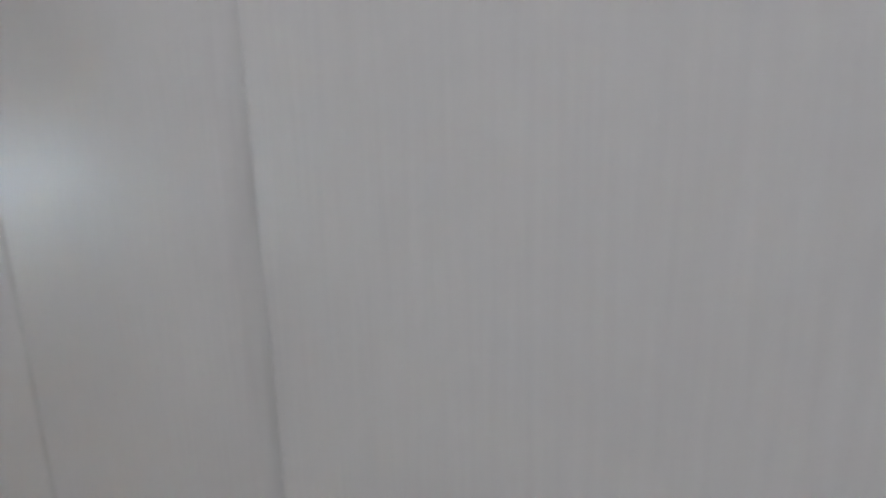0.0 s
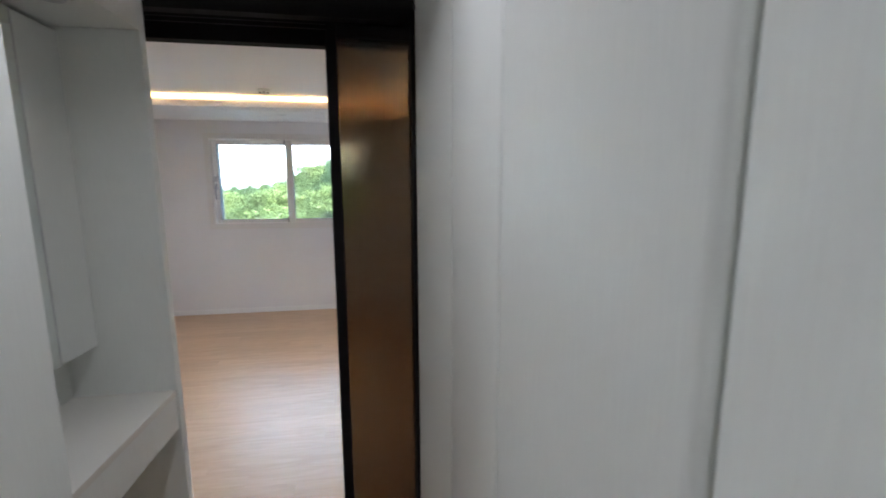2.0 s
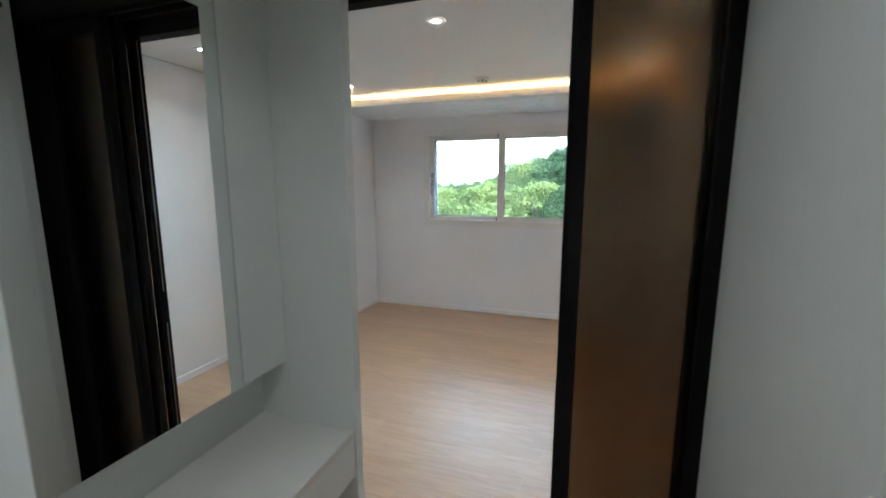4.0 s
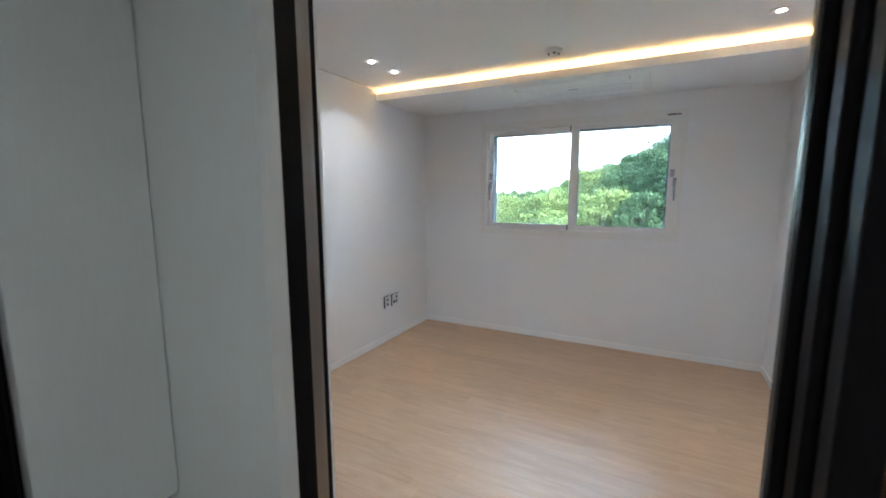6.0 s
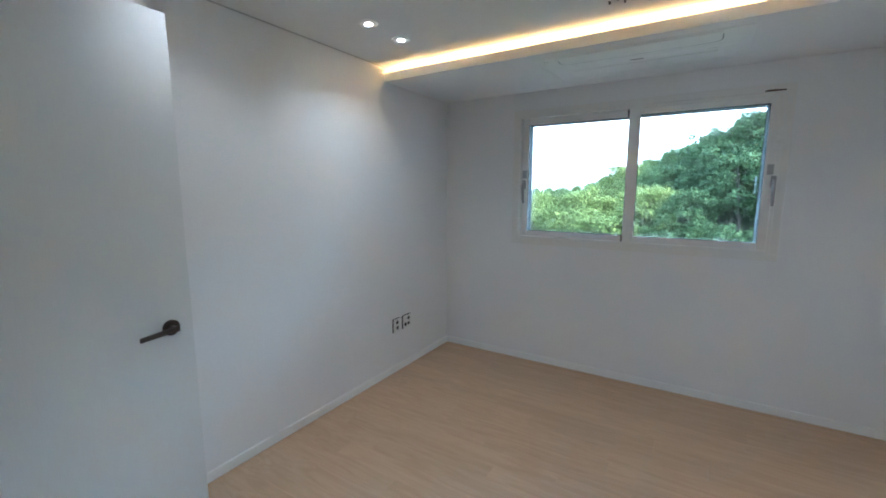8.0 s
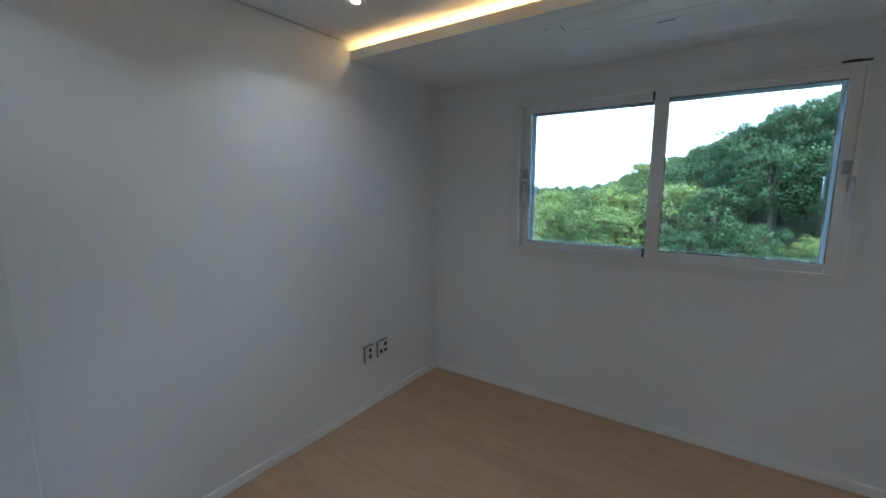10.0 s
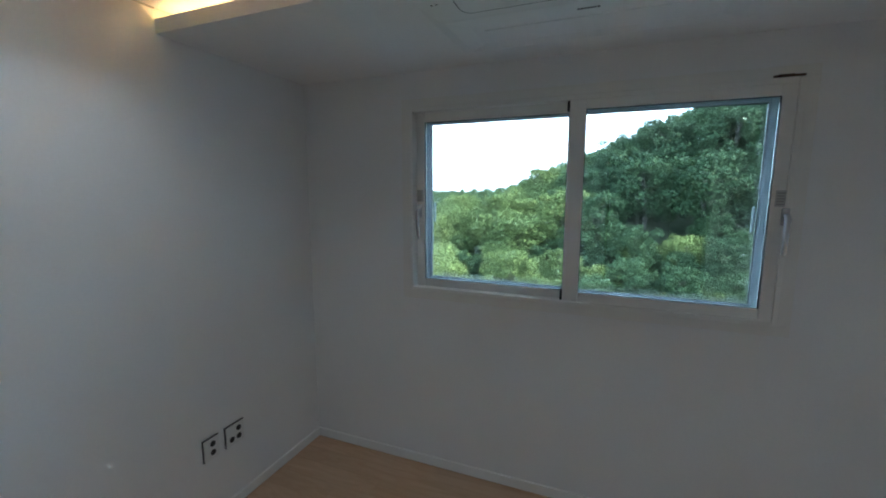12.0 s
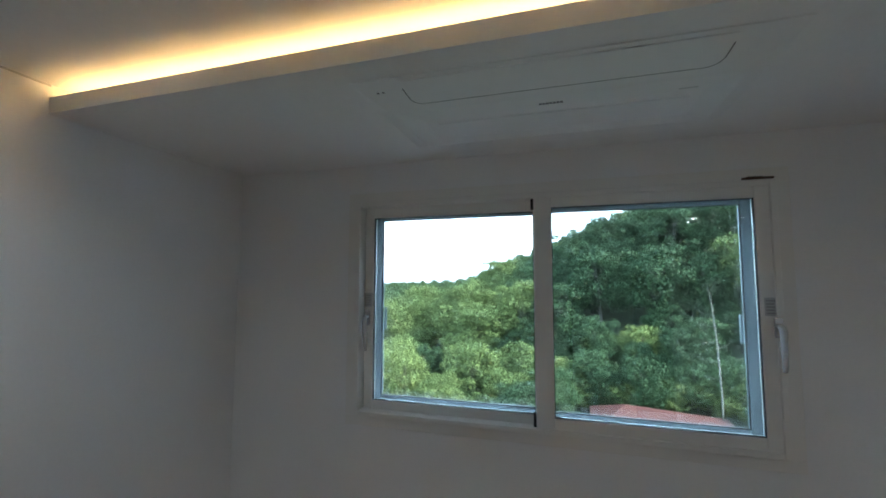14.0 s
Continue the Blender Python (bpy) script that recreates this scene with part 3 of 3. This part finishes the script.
bm.faces.new(rings[0][::-1])
bm.faces.new(rings[1])
part("panel", bm, M_CAB, filler)
part("hook", boxes((2.668 - WARD_X, 2.6755 - WARD_X, 0.388, 0.402, 2.045, 2.06), bevel=0.002), M_INK_SHADE, filler, "small dark catch near the top")

# ---- dressing passage: tall cabinet and dressing table ----
tall = thing("tall_cabinet", "tall white wood-grain cabinet beside the dressing table", "cabinet", at=(TALL_X, NICHE0, 0.0))
part("body", boxes((-0.63, -0.019, -1.2, 0.0, 0.0, 2.29)), M_CAB, tall)
part("door", boxes((-0.018, 0.0, -0.40, -0.001, 0.05, 2.285), bevel=0.002), M_CAB, tall)
part("door", boxes((-0.018, 0.0, -0.80, -0.403, 0.05, 2.285), bevel=0.002), M_CAB, tall)
part("door", boxes((-0.018, 0.0, -1.199, -0.803, 0.05, 2.285), bevel=0.002), M_CAB, tall)

table = thing("dressing_table", "white built-in dressing table niche with open knee space", "dressing table", at=(0, 0, 0))
NB = 1.52
part("back_panel", boxes((1.45, NB, NICHE0 + 0.001, NICHE1, 0.0, 2.29)), M_CAB, table)
part("side_panel", boxes((1.45, VAN_X, NICHE1, 0.446, 0.0, 2.29), bevel=0.0015), M_CAB, table)
part("top_box", boxes((NB, VAN_X, NICHE0 + 0.001, NICHE1 - 0.0005, 1.945, 2.29), bevel=0.0015), M_CAB, table)
part("tabletop", boxes((NB, VAN_X - 0.004, NICHE0 + 0.001, NICHE1 - 0.0005, 0.764, 0.786), bevel=0.0015), M_TOP, table, "pale warm-grey wood-grain top")
part("drawer_front", boxes((VAN_X - 0.024, VAN_X - 0.006, NICHE0 + 0.002, NICHE1 - 0.002, 0.645, 0.7625), bevel=0.0015), M_CAB, table)
part("drawer_box", boxes((NB, VAN_X - 0.025, NICHE0 + 0.002, NICHE1 - 0.002, 0.655, 0.762)), M_CAB, table)

MX = 1.615
mc = thing("mirror_cabinet", "wall cabinet with a mirror door and a narrow white door", "cabinet", at=(MX, NICHE0, 0.962))
part("body", boxes((NB - MX, -0.019, 0.004, NICHE1 - NICHE0 - 0.002, 0.0, 0.976)), M_CAB, mc)
MY = 0.252 - NICHE0
md = part("mirror_door", boxes((-0.018, -0.004, 0.005, MY - 0.002, 0.0, 0.970)), M_CAB, mc)
part("mirror", boxes((-0.004, 0.0, 0.005, MY - 0.002, 0.0, 0.970)), M_MIRROR, md, "clear silvered mirror")
part("edge", boxes((-0.018, 0.001, MY - 0.0015, MY + 0.0015, 0.0, 0.970)), M_ALU, mc, "thin grey metal mirror edge")
part("door", boxes((-0.018, 0.0, MY + 0.003, NICHE1 - NICHE0 - 0.0012, 0.0, 0.970), bevel=0.0015), M_CAB, mc, "narrow white door")
for y in (-0.1, 0.2):
    nl = thing("niche_downlight", "small metal downlight under the niche top, off", "downlight", "niche downlights", (1.745, y, 1.945))
    bm = bmesh.new()
    lathe(bm, [(0.032, 0.0), (0.032, -0.004), (0.027, -0.006), (0.022, -0.003)])
    part("ring", bm, M_ALU, nl, smooth=True)

# ---- outside: hill, trees, roof ----
def terrain(x, y):
    u = x + 0.2325 * y + 1.4
    u = 0.5 * (u + math.sqrt(u * u + 16))
    fade = min(1.0, max(0.0, (y - 35) / 20)) * max(0.0, 1 - max(0.0, math.hypot(x, y) - 170) / 200)
    return -9.0 + min(0.42 * u, 32) * fade + 3.2 * min(1.0, max(0.0, (y - 85) / 70)) + 0.4 * noise.noise(Vector((x * 0.1, y * 0.1, 0)))


bm = bmesh.new()
steps = [-1500, -700, -350, -200] + [-150 + 6 * k for k in range(51)] + [200, 350, 700, 1500]
grid = [[bm.verts.new((x, y + 0.0, terrain(x, y))) for x in steps] for y in steps]
for r0, r1 in zip(grid, grid[1:]):
    for k in range(len(steps) - 1):
        bm.faces.new((r0[k], r0[k + 1], r1[k + 1], r1[k]))
gr = structure("ground", bm, M_GROUND, "wooded hillside ground under the trees", "ground")
rng = random.Random(7)


def crown_mesh(bm, blobs, count, size, rnd):
    total = sum(r * r for *_, r in blobs)
    for cx, cy, cz, r in blobs:
        for _ in range(int(count * r * r / total)):
            v = Vector((rnd.gauss(0, 1), rnd.gauss(0, 1), rnd.gauss(0, 1))).normalized()
            if v.z < -0.5:
                v.z *= -0.6
            p = Vector((cx, cy, cz)) + v * r * (rnd.uniform(0.7, 1.05) if rnd.random() < 0.88 else rnd.uniform(1.0, 1.25))
            nrm = (v + 0.5 * Vector((rnd.gauss(0, 1), rnd.gauss(0, 1), rnd.gauss(0, 1)))).normalized()
            a = nrm.orthogonal().normalized()
            a = Matrix.Rotation(rnd.uniform(0, 6.28), 3, nrm) @ a
            b = nrm.cross(a)
            s = size * rnd.uniform(0.45, 1.35)
            q = [bm.verts.new(p + s * (a * i + b * j) + nrm * k * s) for i, j, k in ((-1, -0.1, 0), (0.1, -0.62, 0.12), (1.0, 0.12, -0.12), (-0.05, 0.62, 0.08))]
            bm.faces.new(q)


def make_tree(name, label, category, height, spread, leaf_mat, rnd, count=11000, size=0.105):
    t = thing(name, label, category, "trees on the hillside")
    bm = bmesh.new()
    lean = rnd.uniform(-0.4, 0.4)
    pts = [(lean * k * k / 25, 0.1 * math.sin(k), -0.3 + height * 0.8 * k / 5) for k in range(6)]
    tube(bm, pts, [0.22, 0.19, 0.16, 0.12, 0.08, 0.03], 8)
    blobs = []
    mid, half = height * 0.56, height * 0.40
    for k in range(44):
        cz = 1 - 1.75 * (k + 0.5) / 44
        ring, a = math.sqrt(max(0.0, 1 - cz * cz)), k * 2.39996 + rnd.uniform(-0.3, 0.3)
        f = rnd.uniform(0.58, 0.98)
        tip = (spread * f * ring * math.cos(a), spread * f * ring * math.sin(a), mid + half * f * cz)
        if k % 4 == 0:
            tube(bm, [(pts[2][0], pts[2][1], tip[2] * 0.6), (tip[0] * 0.5, tip[1] * 0.5, tip[2] * 0.85), tip], [0.06, 0.04, 0.015], 5)
        blobs.append((*tip, spread * rnd.choice((0.18, 0.23, 0.27, 0.31, 0.36))))
    part("trunk", bm, M_BARK, t)
    bm = bmesh.new()
    crown_mesh(bm, blobs, count, size, rnd)
    part("crown", bm, leaf_mat, t)
    return t


kinds = [make_tree("oak_tree", "broadleaf tree with a dense full green crown", "tree", h, s, M_LEAF, random.Random(20 + k)) for k, (h, s) in enumerate(((9.5, 3.1), (8.2, 2.8), (10.5, 3.0), (7.4, 2.9)))]
kinds.append(make_tree("pine_tree", "tree with a dense full crown in dark, shaded green", "tree", 10.0, 2.8, M_LEAF_PINE_SHADED, random.Random(31)))
used = set()
for row in range(10):
    y = 31 + row * (3.4 + 0.17 * row)
    low = y < 43
    step = 2.9 if low else (3.4 + 0.17 * row)
    lo_x, hi_x = -0.56 * y - 2, 0.46 * y + 3
    n = int((hi_x - lo_x) / step)
    for k in range(n):
        x = lo_x + (k + rng.uniform(0.15, 0.85)) * step
        yy = y + rng.uniform(-1.6, 1.6)
        i = rng.choice((0, 1, 2, 3, 0, 1, 2, 3, 4))
        # mostly dark pines on the right: the slope's shade put in as leaf colour
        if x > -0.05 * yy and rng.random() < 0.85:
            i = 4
        if 1.8 < x < 13 and yy < 35.8:
            continue
        sc = rng.uniform(0.46, 0.68) if low else rng.uniform(0.78, 1.08)
        m = pose(x, yy, terrain(x, yy) - 0.5, 0, 0, rng.uniform(0, 360)) @ Matrix.Diagonal((sc * 1.15, sc * 1.15, sc * rng.uniform(0.9, 1.1), 1))
        if i not in used:
            used.add(i)
            kinds[i].matrix_basis = m
        else:
            o = copy_thing(kinds[i], m)
            o.scale = m.to_scale()

# the wood farther up and behind, past counting
def far_woods():
    g = np.random.RandomState(11)
    verts = []
    for row in range(10, 24):
        y = 31 + row * (3.4 + 0.17 * row)
        step = 3.2 + 0.13 * row
        lo_x, hi_x = -0.56 * y - 2, 0.46 * y + 3
        for k in range(int((hi_x - lo_x) / step)):
            x, yy = lo_x + (k + g.uniform(0.15, 0.85)) * step, y + g.uniform(-2.5, 2.5)
            h, r = g.uniform(7.0, 10.0), g.uniform(2.4, 3.3)
            c = g.normal(size=(18, 3))
            c /= np.linalg.norm(c, axis=1)[:, None]
            c[:, 2] = np.abs(c[:, 2]) * 1.5 - 0.6
            c = c * g.uniform(0.5, 0.95, (18, 1)) * (r, r, h * 0.38) + (x, yy, terrain(x, yy) - 0.5 + h * 0.56)
            pick = g.randint(0, 18, 1100)
            v = g.normal(size=(1100, 3))
            v /= np.linalg.norm(v, axis=1)[:, None]
            p = c[pick] + v * (r * g.uniform(0.22, 0.42, 18))[pick][:, None] * g.uniform(0.75, 1.1, (1100, 1))
            nrm = v + 0.6 * g.normal(size=(1100, 3))
            nrm /= np.linalg.norm(nrm, axis=1)[:, None]
            a = np.cross(nrm, g.normal(size=(1100, 3)))
            a /= np.linalg.norm(a, axis=1)[:, None]
            b = np.cross(nrm, a)
            s = 0.21 * g.uniform(0.6, 1.3, (1100, 1))
            verts.append(np.stack([p - a * s, p - 0.6 * b * s, p + a * s, p + 0.6 * b * s], 1).reshape(-1, 3))
    verts = np.concatenate(verts)
    me = bpy.data.meshes.new("far_woods")
    me.from_pydata(verts.tolist(), [], np.arange(len(verts)).reshape(-1, 4).tolist())
    me.materials.append(M_LEAF_FAR)
    tagged(new("far_woods", me), "dense green woods covering the hill behind", "woods", kind="stuff")


far_woods()

# young growth at the foot of the hill
for k in range(45):
    x, yy = rng.uniform(-20, 24), rng.uniform(36, 47)
    sc = rng.uniform(0.3, 0.62)
    m = pose(x, yy, terrain(x, yy) - 0.8, 0, 0, rng.uniform(0, 360)) @ Matrix.Diagonal((sc * 1.4, sc * 1.4, sc, 1))
    # right of the middle mostly the dark shaded pine again
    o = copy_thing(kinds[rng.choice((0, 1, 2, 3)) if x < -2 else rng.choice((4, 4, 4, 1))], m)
    o.scale = m.to_scale()

# low growth close behind the neighbouring roof
for k in range(15):
    x, yy = 2.5 + k * 1.05 + rng.uniform(-0.3, 0.3), 36.8 + rng.uniform(-0.5, 0.9)
    sc = rng.uniform(0.40, 0.52)
    m = pose(x, yy, terrain(x, yy) - 0.8, 0, 0, rng.uniform(0, 360)) @ Matrix.Diagonal((sc * 1.2, sc * 1.2, sc, 1))
    o = copy_thing(kinds[rng.choice((4, 4, 1, 3))], m)
    o.scale = m.to_scale()

# slender bare tree standing before the wood
bare = thing("bare_tree", "slender pale tree with a few bare branches", "tree", at=(11.3, 34.0, terrain(11.3, 34.0)))
bm = bmesh.new()
tube(bm, [(0.05, 0, -0.3), (0.05, 0, 3), (0.0, 0.1, 5), (-0.1, 0.1, 7), (-0.28, 0.1, 9), (-0.5, 0.1, 10.5)], [0.062, 0.058, 0.05, 0.04, 0.026, 0.012], 8)
part("trunk", bm, M_PALE_BARK, bare)
for z, dx, dz in ((5.3, -1.5, 0.4), (6.6, -1.3, -0.3), (7.6, -2.2, 1.1), (8.3, -1.6, 0.9), (6.2, 0.9, 0.6), (4.2, -1.3, 0.3)):
    bm = bmesh.new()
    tube(bm, [(-0.1, 0.1, z), (dx * 0.5, 0.2, z + dz * 0.2), (dx, 0.3, z + dz)], [0.020, 0.014, 0.007], 6)
    part("branch", bm, M_PALE_BARK, bare)

# neighbouring low house with a red sheet roof
house = thing("house", "low neighbouring house with a red sheet metal roof", "house", at=(7.5, 32.0, -9.62))
part("wall", boxes((-3.7, 3.7, -1.6, 2.6, 0.0, 2.2)), M_PLASTER, house)
bm = bmesh.new()
vs = [bm.verts.new(p) for p in ((-4.4, -2.0, 2.15), (4.4, -2.0, 1.95), (4.4, 3.0, 2.05), (-4.4, 3.0, 2.2))]
rv = [bm.verts.new(p) for p in ((-2.2, 0.6, 3.15), (2.6, 0.6, 2.6))]
for q in ((vs[0], vs[1], rv[1], rv[0]), (vs[1], vs[2], rv[1]), (vs[2], vs[3], rv[0], rv[1]), (vs[3], vs[0], rv[0]), (vs[3], vs[2], vs[1], vs[0])):
    bm.faces.new(q)
part("roof", bm, M_ROOF, house, "red sheet metal roof")

# ---- laminate planks, one by one ----
PW, PL = 0.118, 0.96
plank_bm = bmesh.new()
cuboid(plank_bm, 0.0003, PL - 0.0003, 0.0003, PW - 0.0003, -0.010, 0.0)
bmesh.ops.recalc_face_normals(plank_bm, faces=plank_bm.faces)
plank_me = bpy.data.meshes.new("plank")
plank_bm.to_mesh(plank_me)
plank_bm.free()
plank_me.materials.append(M_PLANK)
floor = bpy.data.objects["floor"]
prng = random.Random(3)
for row in range(int((BACK + 2.7) / PW) + 1):
    y = BACK - (row + 1) * PW
    xa, xb = (0.0, RIGHT if y > ALC_Y else ALCOVE) if y > 0.45 else (1.3, 2.8)
    if y < -2.7:
        break
    x = xa - prng.uniform(0.05, 0.9)
    while x < xb:
        a, b = max(x, xa - 0.05), min(x + PL, xb + 0.05)
        if b - a > 0.03:
            ob = new("plank", plank_me)
            ob.location, ob.parent = (a, y, -0.001), floor
            ob.scale = ((b - a) / PL, 1, 1)
        x += PL
